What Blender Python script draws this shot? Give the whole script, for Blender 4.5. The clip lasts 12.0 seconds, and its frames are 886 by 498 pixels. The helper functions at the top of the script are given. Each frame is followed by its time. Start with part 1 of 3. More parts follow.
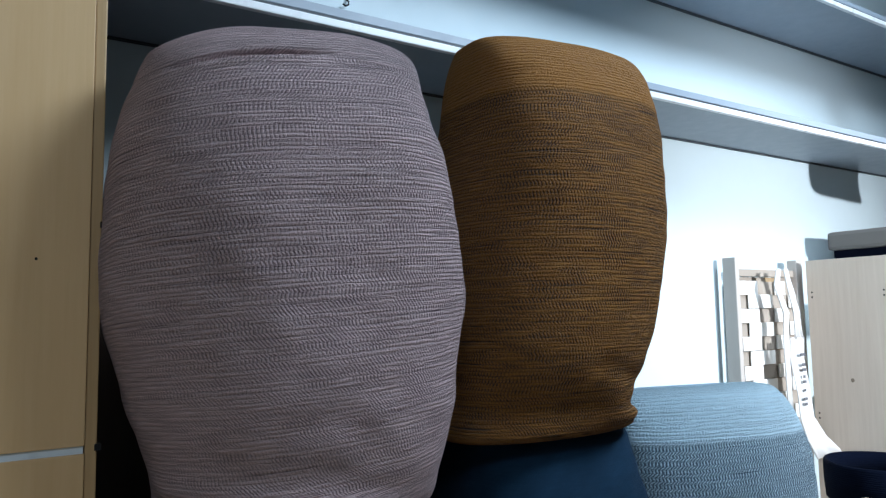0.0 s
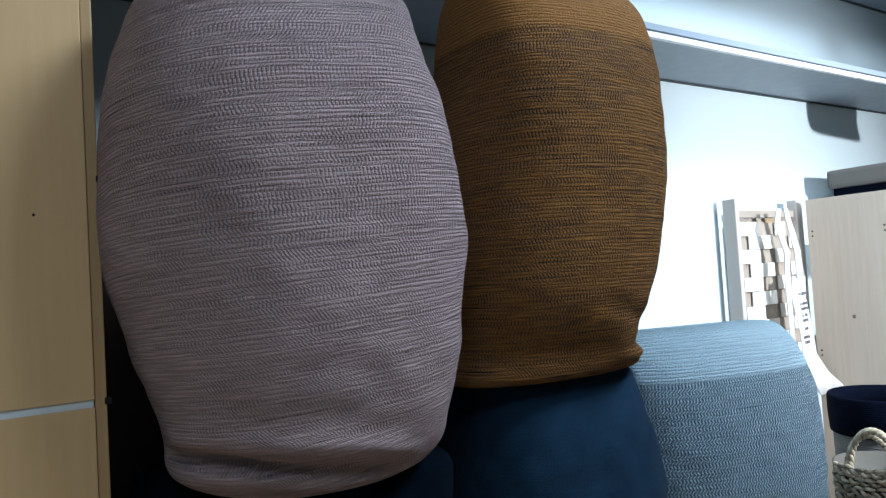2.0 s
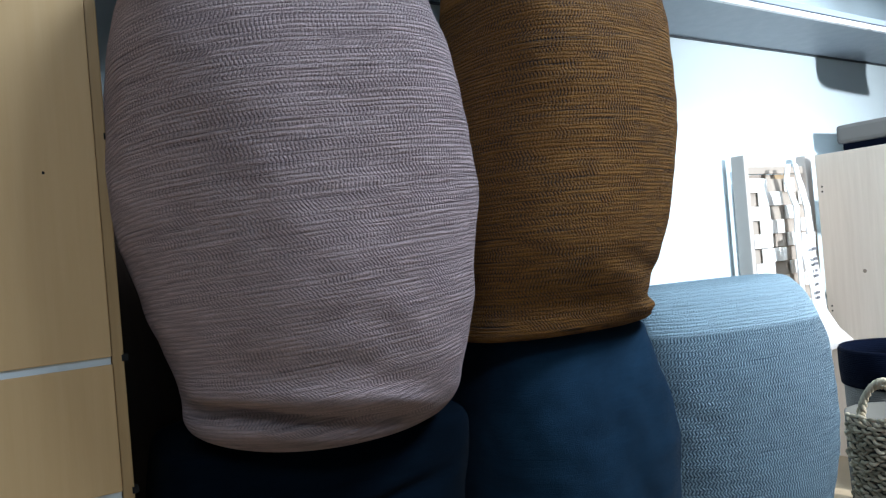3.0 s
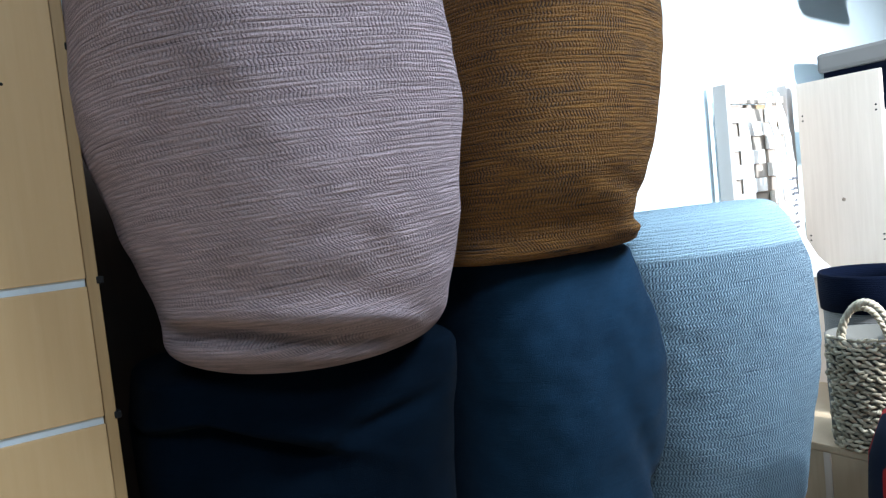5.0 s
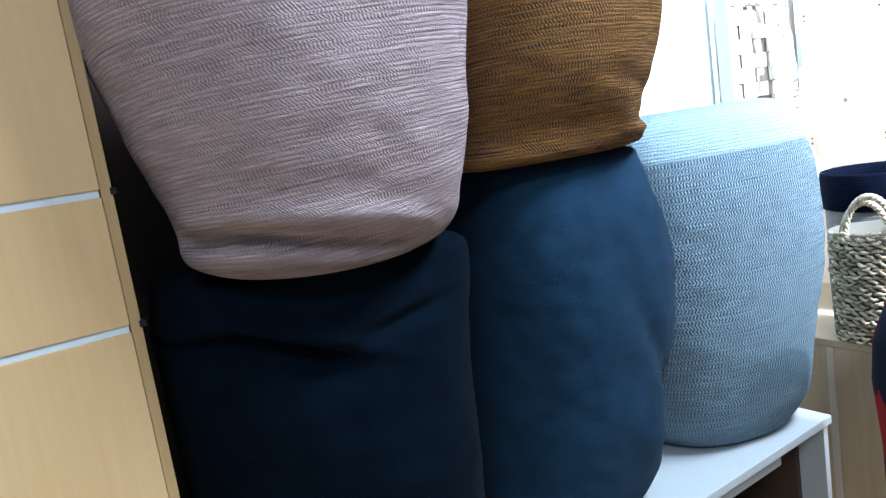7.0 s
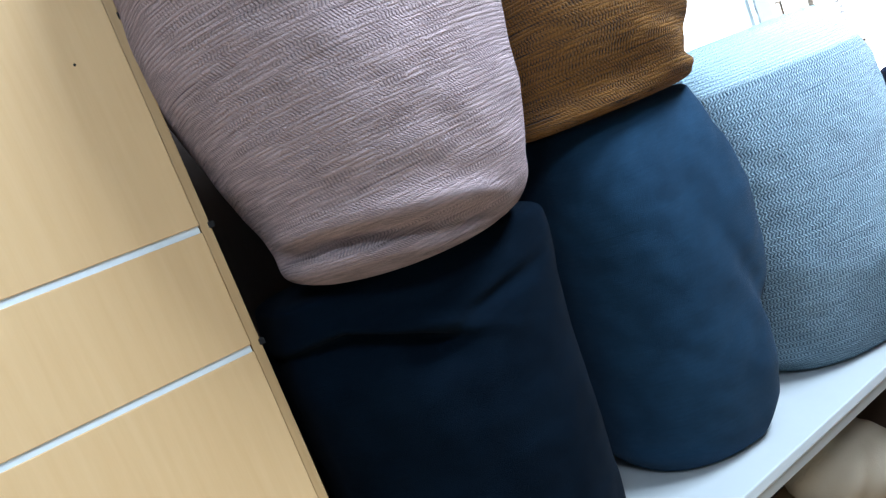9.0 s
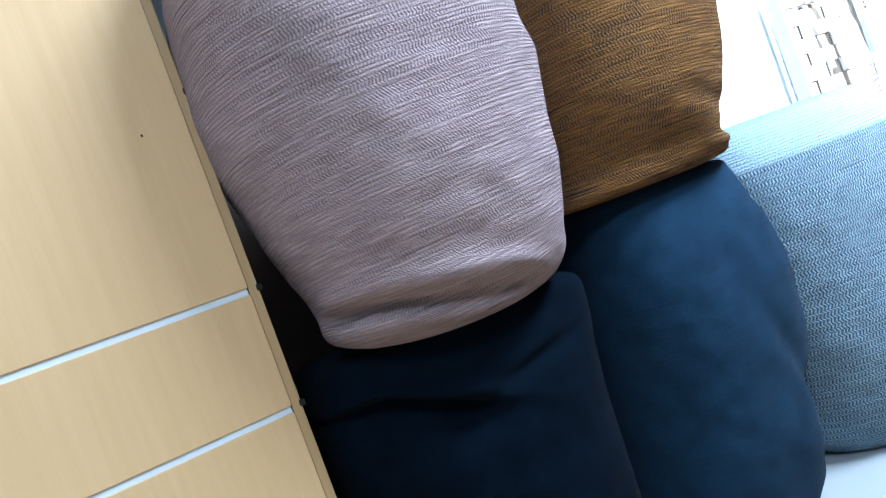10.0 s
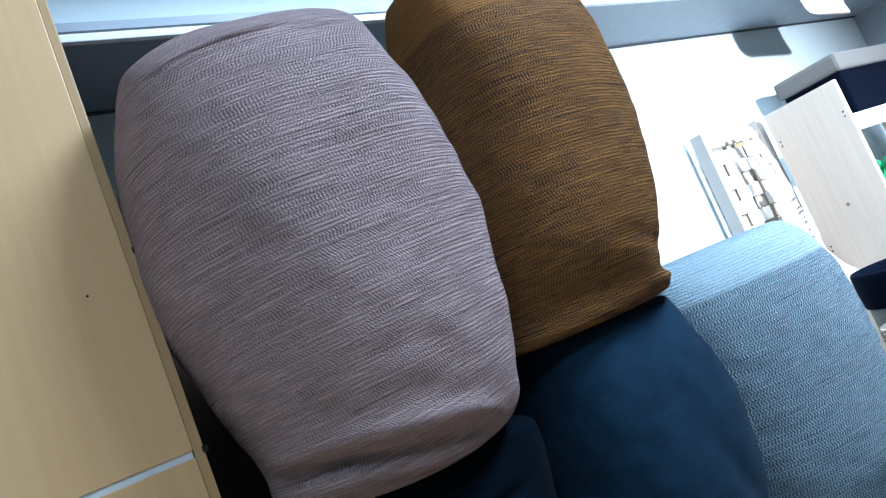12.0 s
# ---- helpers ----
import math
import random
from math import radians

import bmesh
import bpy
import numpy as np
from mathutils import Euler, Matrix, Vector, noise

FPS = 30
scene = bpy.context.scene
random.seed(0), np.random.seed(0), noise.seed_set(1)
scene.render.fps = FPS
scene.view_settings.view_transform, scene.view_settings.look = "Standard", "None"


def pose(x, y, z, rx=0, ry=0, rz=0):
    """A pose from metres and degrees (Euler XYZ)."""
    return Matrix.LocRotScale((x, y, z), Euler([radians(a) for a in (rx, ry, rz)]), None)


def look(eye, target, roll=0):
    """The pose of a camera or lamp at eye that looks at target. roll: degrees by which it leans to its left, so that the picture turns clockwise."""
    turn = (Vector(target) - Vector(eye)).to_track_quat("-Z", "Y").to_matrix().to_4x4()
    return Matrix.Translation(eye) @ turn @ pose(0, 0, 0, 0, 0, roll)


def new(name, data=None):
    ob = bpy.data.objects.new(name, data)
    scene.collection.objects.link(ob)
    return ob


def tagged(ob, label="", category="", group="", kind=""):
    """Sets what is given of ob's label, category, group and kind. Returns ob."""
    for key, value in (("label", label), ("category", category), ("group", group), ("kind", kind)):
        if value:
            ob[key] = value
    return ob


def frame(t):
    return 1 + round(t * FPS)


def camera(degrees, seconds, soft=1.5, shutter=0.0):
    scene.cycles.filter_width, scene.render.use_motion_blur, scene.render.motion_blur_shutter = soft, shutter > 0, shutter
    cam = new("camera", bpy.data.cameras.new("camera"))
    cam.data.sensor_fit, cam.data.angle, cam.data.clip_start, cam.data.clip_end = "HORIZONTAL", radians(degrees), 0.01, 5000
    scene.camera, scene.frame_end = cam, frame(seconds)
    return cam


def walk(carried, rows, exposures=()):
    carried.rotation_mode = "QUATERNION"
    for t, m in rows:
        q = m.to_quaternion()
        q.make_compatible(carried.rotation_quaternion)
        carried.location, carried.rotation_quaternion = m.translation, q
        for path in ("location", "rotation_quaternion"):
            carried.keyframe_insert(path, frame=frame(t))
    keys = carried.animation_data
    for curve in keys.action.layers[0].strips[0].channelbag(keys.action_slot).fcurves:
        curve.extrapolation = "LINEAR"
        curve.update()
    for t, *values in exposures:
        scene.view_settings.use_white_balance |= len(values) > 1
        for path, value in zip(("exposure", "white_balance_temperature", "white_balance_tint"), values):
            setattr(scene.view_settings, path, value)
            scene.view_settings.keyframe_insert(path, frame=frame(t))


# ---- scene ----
cam = camera(63.4, 12.0, soft=1.3)

# seconds, eye (x, y, z), heading to the right of +y, pitch up, roll
PATH = [
    (0, -0.110, -0.304, 1.250, 33.14, 5.28, -1.05),
    (0.5, -0.108, -0.302, 1.243, 33.09, 4.69, -1.57),
    (1, -0.108, -0.299, 1.240, 32.84, 3.88, -1.94),
    (1.5, -0.109, -0.294, 1.235, 32.62, 2.83, -2.99),
    (2, -0.110, -0.294, 1.222, 33.17, 2.38, -3.48),
    (2.5, -0.116, -0.289, 1.207, 32.92, 1.32, -4.14),
    (4.5, -0.117, -0.265, 1.160, 33.41, -2.32, -5.89),
    (5, -0.115, -0.254, 1.146, 34.07, -3.54, -6.00),
    (5.5, -0.119, -0.245, 1.136, 34.52, -4.79, -6.38),
    (6, -0.124, -0.243, 1.123, 34.59, -6.11, -6.50),
    (6.5, -0.135, -0.239, 1.112, 33.92, -7.77, -7.85),
    (7, -0.142, -0.245, 1.105, 33.75, -8.77, -8.64),
    (9, -0.191, -0.253, 1.084, 28.95, -7.43, -21.32),
    (9.5, -0.201, -0.271, 1.068, 27.46, -2.76, -21.87),
    (10, -0.207, -0.272, 1.084, 28.20, -1.17, -20.18),
    (10.5, -0.213, -0.267, 1.079, 28.13, 2.44, -20.54),
    (11, -0.213, -0.269, 1.097, 30.11, 4.50, -21.81),
    (11.5, -0.211, -0.280, 1.091, 33.32, 6.70, -22.85),
    (12, -0.200, -0.285, 1.109, 35.34, 7.00, -22.24),
]


def aim(x, y, z, heading, pitch, roll):
    h, p = radians(heading), radians(pitch)
    way = Vector((math.sin(h) * math.cos(p), math.cos(h) * math.cos(p), math.sin(p)))
    return look((x, y, z), Vector((x, y, z)) + way, roll)


walk(cam, [(t, aim(*row)) for t, *row in PATH],
     exposures=[(0, -0.32, 5820, 8), (2.5, -0.15, 5870, 8), (4.5, 0.43, 5770, 8), (5.5, 0.71, 5700, 8), (7.0, 1.18, 5680, 9),
                (9.0, 1.36, 5740, 9), (9.5, 1.36, 5560, 9), (10.5, 1.15, 5380, 9), (12.0, 0.5, 5450, 8)])

# ---- light ----
world = bpy.data.worlds.new("shop_air")
world.use_nodes = True
world.node_tree.nodes["Background"].inputs[0].default_value = (0.75, 0.85, 1.0, 1)
world.node_tree.nodes["Background"].inputs[1].default_value = 0.03
scene.world = world


def area_lamp(name, eye, target, w, h, watts, colour):
    data = bpy.data.lights.new(name, "AREA")
    data.shape, data.size, data.size_y, data.energy, data.color = "RECTANGLE", w, h, watts, colour
    ob = new(name, data)
    ob.matrix_world = look(eye, target)
    return ob


spot = bpy.data.lights.new("shop_spot", "SPOT")
spot.energy, spot.color, spot.spot_size, spot.spot_blend, spot.shadow_soft_size = 330, (1.0, 0.99, 0.98), radians(74), 1.0, 0.05
new("shop_spot", spot).matrix_world = look((1.85, -0.95, 1.62), (2.08, 1.1, 0.98))
# unseen soft key, placed by how the cushions' shading falls
area_lamp("unseen_soft_lamp", (1.60, -0.42, 2.78), (0.6, 0.6, 1.2), 1.0, 0.5, 62, (0.80, 0.91, 1.0))
# unseen fill added at the left to lift the panel and dark cloth
area_lamp("unseen_soft_lamp", (-0.9, -1.6, 2.93), (-0.9, -1.6, 0), 1.2, 0.6, 34, (0.82, 0.91, 1.0))

# ---- materials ----


class Nodes:
    """A small builder of node materials."""

    def __init__(self, name, rough=0.6, metal=0.0, spec=0.5):
        self.mat = bpy.data.materials.new(name)
        self.mat.use_nodes = True
        self.t = self.mat.node_tree
        self.b = self.t.nodes["Principled BSDF"]
        self.b.inputs["Roughness"].default_value = rough
        self.b.inputs["Metallic"].default_value = metal
        self.b.inputs["Specular IOR Level"].default_value = spec

    def add(self, kind, **values):
        n = self.t.nodes.new(kind)
        for k, v in values.items():
            n.inputs[k].default_value = v
        return n

    def link(self, a, b):
        self.t.links.new(a, b)

    def coords(self, which="Object", scale=(1, 1, 1), shift=(0, 0, 0)):
        c = self.add("ShaderNodeTexCoord")
        m = self.add("ShaderNodeMapping")
        m.inputs["Scale"].default_value = scale
        m.inputs["Location"].default_value = shift
        self.link(c.outputs[which], m.inputs["Vector"])
        return m.outputs["Vector"]

    def noise(self, vec, scale, detail=4.0, rough=0.6):
        n = self.add("ShaderNodeTexNoise", Scale=scale, Detail=detail, Roughness=rough)
        self.link(vec, n.inputs["Vector"])
        return n.outputs["Fac"]

    def math(self, op, a, b=None, c=None):
        n = self.add("ShaderNodeMath")
        n.operation = op
        for i, v in enumerate((a, b, c)):
            if v is None:
                continue
            if isinstance(v, (int, float)):
                n.inputs[i].default_value = v
            else:
                self.link(v, n.inputs[i])
        return n.outputs[0]

    def span(self, v, a, b, lo, hi):
        n = self.add("ShaderNodeMapRange")
        for k, q in zip(("From Min", "From Max", "To Min", "To Max"), (a, b, lo, hi)):
            n.inputs[k].default_value = q
        self.link(v, n.inputs["Value"])
        return n.outputs["Result"]

    def mix(self, fac, a, b):
        n = self.add("ShaderNodeMix")
        n.data_type = "RGBA"
        for i, v in ((0, fac), (6, a), (7, b)):
            if isinstance(v, (int, float)):
                n.inputs[i].default_value = v
            elif isinstance(v, tuple):
                n.inputs[i].default_value = (*v, 1)
            else:
                self.link(v, n.inputs[i])
        return n.outputs[2]

    def colour(self, v):
        self.link(v, self.b.inputs["Base Color"])

    def roughness(self, v):
        self.link(v, self.b.inputs["Roughness"])

    def bump(self, height, dist, strength=1.0):
        n = self.add("ShaderNodeBump", Strength=strength, Distance=dist)
        self.link(height, n.inputs["Height"])
        self.link(n.outputs["Normal"], self.b.inputs["Normal"])


def paint(name, c, rough=0.5, var=0.05, grain=0.0004):
    m = Nodes(name, rough)
    v = m.coords()
    big = m.noise(v, 3.0, 5)
    m.colour(m.mix(big, tuple(q * (1 - var) for q in c), tuple(min(1, q * (1 + var)) for q in c)))
    m.roughness(m.span(m.noise(v, 25, 3), 0.3, 0.7, rough - 0.08, rough + 0.1))
    m.bump(m.noise(v, 240, 3), grain, 0.5)
    return m.mat


def timber(name, c1, c2, rough=0.4, along="Z", scale=1.0):
    """Wood with its grain along one axis."""
    m = Nodes(name, rough)
    s = {"X": (2, 40, 40), "Y": (40, 2, 40), "Z": (40, 40, 2)}[along]
    s2 = {"X": (0.35, 7, 7), "Y": (7, 0.35, 7), "Z": (7, 7, 0.35)}[along]
    fine = m.noise(m.coords("Object", tuple(q * scale for q in s)), 4.0, 6, 0.65)
    wide = m.noise(m.coords("Object", tuple(q * scale for q in s2)), 1.6, 4, 0.5)
    f = m.math("MULTIPLY_ADD", fine, 0.55, m.math("MULTIPLY", wide, 0.6))
    m.colour(m.mix(m.span(f, 0.35, 0.8, 0, 1), c1, c2))
    m.roughness(m.span(fine, 0.3, 0.7, rough - 0.06, rough + 0.1))
    m.bump(fine, 0.0004, 0.5)
    return m.mat


def weave(name, dark, light, pitch=0.0065, stitch=0.0065, relief=0.002, band=None, zig=0.7, rough=0.9, slub=1.25, lines=0.5, sheen=0.10, mottle=0.12, thread=0.3, smooth_at=(0.40, 0.56), jitter=1.0, tilt=0.0, tone=(-0.30, 0.95), gap_shade=0.36):
    """Thick woven cloth: rounded ribs across, slanting stitch threads that turn from rib to rib, uneven yarn and long pulled picks.
    band: height above which the cloth is plainer; smooth_at: how much of it lacks the raised stitches."""
    m = Nodes(name, rough, spec=min(0.12, sheen * 2))
    c = m.add("ShaderNodeUVMap")
    sep = m.add("ShaderNodeSeparateXYZ")
    m.link(c.outputs["UV"], sep.inputs[0])
    u, height = sep.outputs[0], sep.outputs[1]
    v = m.math("MULTIPLY_ADD", u, -tilt, height)
    join = m.add("ShaderNodeCombineXYZ")
    m.link(u, join.inputs[0])
    m.link(v, join.inputs[1])
    cloth = join.outputs[0]

    def stretched(su, sv, scale, detail, shift=0.0):
        st = m.add("ShaderNodeMapping")
        st.inputs["Scale"].default_value = (su, sv, 1)
        st.inputs["Location"].default_value = (shift, shift * 0.7, 0)
        m.link(cloth, st.inputs["Vector"])
        return m.noise(st.outputs["Vector"], scale, detail)

    drift = stretched(3, 25, 2.2, 4)
    yarn = stretched(14, 150, 1.5, 4)
    picks = stretched(5, 260, 1.0, 3)
    pale = stretched(6, 300, 1.0, 3, 4.3)
    wobble = m.noise(cloth, 95, 4)
    vv = m.math("ADD", m.math("MULTIPLY_ADD", drift, pitch * 1.6, v), m.math("MULTIPLY", wobble, pitch * 0.35))
    uu = m.math("MULTIPLY_ADD", m.noise(cloth, 120, 3), stitch * 0.7, u)
    rib = m.math("ABSOLUTE", m.math("SINE", m.math("MULTIPLY", vv, math.pi / pitch)))
    dice = m.add("ShaderNodeTexWhiteNoise")
    dice.noise_dimensions = "1D"
    m.link(m.math("FLOOR", m.math("DIVIDE", vv, pitch)), dice.inputs["W"])
    phase = m.math("MULTIPLY_ADD", dice.outputs["Value"], jitter, m.math("DIVIDE", uu, stitch))
    turn = m.math("MULTIPLY", m.math("PINGPONG", vv, pitch), 0.75 / pitch)
    if jitter > 0.5:
        way = m.math("SUBTRACT", m.math("MULTIPLY", m.math("GREATER_THAN", m.math("FRACT", m.math("MULTIPLY", dice.outputs["Value"], 7.3)), 0.35), 2.0), 1.0)
        turn = m.math("MULTIPLY", m.math("MULTIPLY", m.math("FRACT", m.math("DIVIDE", vv, pitch)), 0.42), way)
    across = m.math("PINGPONG", m.math("ADD", phase, turn), 0.5)
    cut = m.span(across, thread * 0.25, thread, 1.0, 0.0)
    fine = m.noise(cloth, 700, 3)
    rows = m.span(stretched(16, 110, 1.0, 3, 1.7), 0.42, 0.58, 0.0, 1.0)
    patch = m.span(m.noise(cloth, 8.0, 4), smooth_at[0], smooth_at[1], 0.40, 1.0)
    strength = m.math("MULTIPLY", patch, m.math("MULTIPLY_ADD", rows, 0.85, 0.15))
    if jitter < 0.5:
        strength = patch
    if band is not None:
        strength = m.math("MULTIPLY", strength, m.span(height, band - 0.004, band + 0.004, 1.0, 0.22))
    cuts = m.math("MULTIPLY", m.math("MULTIPLY", cut, zig), strength)
    crest = m.math("POWER", rib, 0.85)
    h = m.math("MULTIPLY", crest, m.math("MULTIPLY", m.span(yarn, 0.3, 0.7, 0.5, 1.0), slub))
    h = m.math("SUBTRACT", h, m.math("MULTIPLY", cuts, m.math("MULTIPLY_ADD", crest, 0.9, 0.5)))
    h = m.math("ADD", h, m.math("MULTIPLY", m.math("SUBTRACT", fine, 0.5), 1.5))
    h = m.math("ADD", h, m.math("MULTIPLY", m.math("SUBTRACT", m.noise(cloth, 260, 3), 0.5), 1.3))
    gap = m.span(picks, 0.30, 0.40, 1.0, 0.0)
    ridge = m.span(pale, 0.62, 0.70, 0.0, 1.0)
    h = m.math("SUBTRACT", h, m.math("MULTIPLY", gap, lines * 2.0))
    h = m.math("ADD", h, m.math("MULTIPLY", ridge, lines * 0.8))
    m.bump(h, relief, 1.0)
    # relief drives the colour too: shade between threads is painted in
    mixv = m.span(m.math("ADD", m.math("MULTIPLY", h, gap_shade), m.math("MULTIPLY", yarn, 0.42)), tone[0], tone[1], 0, 1)
    col = m.mix(mixv, dark, light)
    if band is not None:
        col = m.mix(m.span(height, band - 0.004, band + 0.004, 0.0, 0.55), col, light)
    cloud = m.span(m.noise(cloth, 11.0, 5), 0.3, 0.7, 1 - mottle, 1.0)
    m.colour(m.mix(cloud, tuple(q * 0.5 for q in dark), col))
    m.b.inputs["Sheen Weight"].default_value = sheen
    m.b.inputs["Sheen Roughness"].default_value = 0.5
    return m.mat


WALL = paint("wall_paint", (0.58, 0.67, 0.70), 0.55, 0.03)
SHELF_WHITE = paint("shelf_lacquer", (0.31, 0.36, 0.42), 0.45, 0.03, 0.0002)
RAIL_WHITE = paint("rail_enamel", (0.86, 0.88, 0.9), 0.3, 0.02, 0.0001)
DARK_GAP = paint("dark_rubber", (0.05, 0.06, 0.07), 0.6)
MAPLE = timber("maple_laminate", (0.545, 0.355, 0.168), (0.635, 0.44, 0.232), 0.38, "Z", 0.5)
# brown taken near black, so shade sits in the colour of these boards
SHADE_BROWN = timber("shade_brown", (0.035, 0.020, 0.014), (0.060, 0.036, 0.024), 0.5, "Z")
# the panel's maple again, darkened because its edge lies in shade
EDGE_BAND = timber("shaded_maple_edge", (0.36, 0.23, 0.10), (0.46, 0.31, 0.15), 0.5, "Z")
KNOT = timber("wood_knot", (0.15, 0.115, 0.085), (0.24, 0.19, 0.145), 0.6, "Y")
ALUMINIUM = paint("brushed_insert", (0.62, 0.68, 0.72), 0.35, 0.08)
BLACK = paint("black_steel", (0.006, 0.006, 0.007), 0.9)
BENCH = paint("white_bench_board", (0.40, 0.422, 0.428), 0.45, 0.08)
FLOOR = timber("laminate_floor", (0.36, 0.24, 0.13), (0.48, 0.34, 0.2), 0.3, "X", 0.4)
PINE = timber("pale_pine", (0.49, 0.41, 0.33), (0.63, 0.55, 0.465), 0.5, "Z", 0.5)
WHITE_WOOD = timber("whitewashed_wood", (0.70, 0.68, 0.64), (0.80, 0.78, 0.75), 0.5, "X")
TAN_WOOD = timber("tan_board", (0.42, 0.31, 0.19), (0.54, 0.42, 0.28), 0.45, "Z", 0.5)
SLAT_WHITE = paint("white_slat", (0.82, 0.80, 0.76), 0.5, 0.05)
# slat white lowered to beige: the posts' unlit side is in the colour
POST_SHADED = paint("shaded_post", (0.46, 0.42, 0.385), 0.55, 0.05)
# grey-brown slats; the tone also paints the shaded gaps between white loops
SLAT_GREY = timber("grey_slat_gap_shade", (0.28, 0.24, 0.20), (0.36, 0.31, 0.26), 0.6, "Z")
SLAT_TAN = timber("tan_slat", (0.30, 0.21, 0.12), (0.38, 0.28, 0.16), 0.6, "Z")
CLOTH_WHITE = paint("white_cotton", (0.62, 0.61, 0.60), 0.85, 0.03, 0.001)
INK = paint("grey_ink", (0.10, 0.10, 0.11), 0.7)
PINK = paint("pale_pink_card", (0.80, 0.62, 0.60), 0.6)
GREEN = paint("green_foil", (0.03, 0.30, 0.12), 0.35, 0.3)
MAUVE = weave("mauve_weave", (0.17, 0.118, 0.126), (0.94, 0.715, 0.733), 0.0052, 0.0046, 0.0060, zig=1.3, lines=0.8, smooth_at=(0.34, 0.52), mottle=0.06, tilt=0.07, gap_shade=0.27, tone=(-0.33, 0.78))
MUSTARD = weave("mustard_weave", (0.020, 0.0068, 0.0012), (0.56, 0.245, 0.040), 0.0060, 0.0056, 0.0062, band=0.570, zig=1.4, lines=0.8, tone=(-0.18, 0.92), gap_shade=0.38, smooth_at=(0.32, 0.50), mottle=0.06)
BLUE = weave("light_blue_weave", (0.020, 0.070, 0.125), (0.56, 0.78, 0.92), 0.0066, 0.0066, 0.0056, band=0.612, zig=1.5, lines=0.5, thread=0.34, smooth_at=(0.15, 0.38), jitter=0.12, mottle=0.06)
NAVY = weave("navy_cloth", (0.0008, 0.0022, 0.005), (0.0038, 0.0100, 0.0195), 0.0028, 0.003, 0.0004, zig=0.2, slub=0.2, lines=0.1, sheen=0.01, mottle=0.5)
DEEP_BLUE = weave("deep_blue_cloth", (0.005, 0.017, 0.038), (0.021, 0.058, 0.108), 0.0028, 0.003, 0.0005, zig=0.3, slub=0.25, lines=0.15, sheen=0.03, mottle=0.5)
NAVY_FELT = weave("navy_felt", (0.001, 0.0018, 0.005), (0.003, 0.0052, 0.014), 0.005, 0.005, 0.0005, zig=0.2, lines=0.2, sheen=0.01)
GREY_FELT = weave("grey_felt", (0.10, 0.097, 0.092), (0.18, 0.175, 0.167), 0.006, 0.006, 0.0008, zig=0.2, lines=0.3)


def patterned(name):
    m = Nodes(name, 0.8, spec=0.2)
    v = m.coords("Object", (1, 1, 1))
    n = m.noise(m.coords("Object", (1.3, 1.3, 0.8), (1.3, 4.4, 0.7)), 8.0, 2, 0.4)
    m.colour(m.mix(m.span(n, 0.50, 0.512, 0, 1), (0.008, 0.012, 0.03), (0.42, 0.02, 0.02)))
    m.bump(m.noise(v, 500, 2), 0.0006, 0.6)
    return m.mat


RED_NAVY = patterned("red_navy_cloth")

# ---- mesh helpers ----


def mesh_from(name, bm, mat, smooth=False):
    me = bpy.data.meshes.new(name)
    bm.normal_update()
    bm.to_mesh(me)
    bm.free()
    me.materials.append(mat)
    if smooth:
        for p in me.polygons:
            p.use_smooth = True
    return me


def part(name, bm, mat, parent=None, label="", smooth=False):
    ob = new(name, mesh_from(name, bm, mat, smooth))
    if parent is not None:
        ob.parent = parent
    if label:
        ob["label"] = label
    return ob


def thing(name, at, label, category, group="", kind=""):
    ob = new(name)
    ob.location = at
    ob.empty_display_size = 0.05
    return tagged(ob, label, category, group, kind)


def box(x0, x1, y0, y1, z0, z1, bevel=0.002, bm=None):
    bm = bm or bmesh.new()
    made = bmesh.ops.create_cube(bm, size=1)
    vs = made["verts"]
    for v in vs:
        v.co = Vector(((x0 + x1) / 2 + v.co.x * (x1 - x0), (y0 + y1) / 2 + v.co.y * (y1 - y0), (z0 + z1) / 2 + v.co.z * (z1 - z0)))
    if bevel:
        es = list({e for v in vs for e in v.link_edges})
        bmesh.ops.bevel(bm, geom=es, offset=bevel, segments=2, affect="EDGES", profile=0.6)
    return bm


def rings_mesh(rings, uvs=None, closed=True, cap_low=True, cap_high=True):
    """A skin over rings of points (each a list of Vectors of one length)."""
    bm = bmesh.new()
    lay = bm.loops.layers.uv.new("UVMap") if uvs else None
    rows = [[bm.verts.new(p) for p in r] for r in rings]
    n = len(rings[0])
    last = n if closed else n - 1
    for i in range(len(rows) - 1):
        for j in range(last):
            k = (j + 1) % n
            f = bm.faces.new((rows[i][j], rows[i][k], rows[i + 1][k], rows[i + 1][j]))
            if lay:
                q = (uvs[i][j], uvs[i][j + 1], uvs[i + 1][j + 1], uvs[i + 1][j])
                for loop, w in zip(f.loops, q):
                    loop[lay].uv = w
    if cap_low:
        bm.faces.new(list(reversed(rows[0])))
    if cap_high:
        bm.faces.new(rows[-1])
    return bm


def tube(points, radius, segs=8):
    """A round bar along points; radius a number or a list."""
    pts = [Vector(p) for p in points]
    rings = []
    for i, p in enumerate(pts):
        d = (pts[min(i + 1, len(pts) - 1)] - pts[max(i - 1, 0)]).normalized()
        side = d.cross(Vector((0.13, 0.2, 0.97)))
        if side.length < 0.05:
            side = d.cross(Vector((1, 0, 0)))
        side.normalize()
        up = side.cross(d)
        r = radius[i] if isinstance(radius, list) else radius
        rings.append([p + (side * math.cos(a) + up * math.sin(a)) * r for a in [2 * math.pi * k / segs for k in range(segs)]])
    bm = rings_mesh(rings)
    return bm


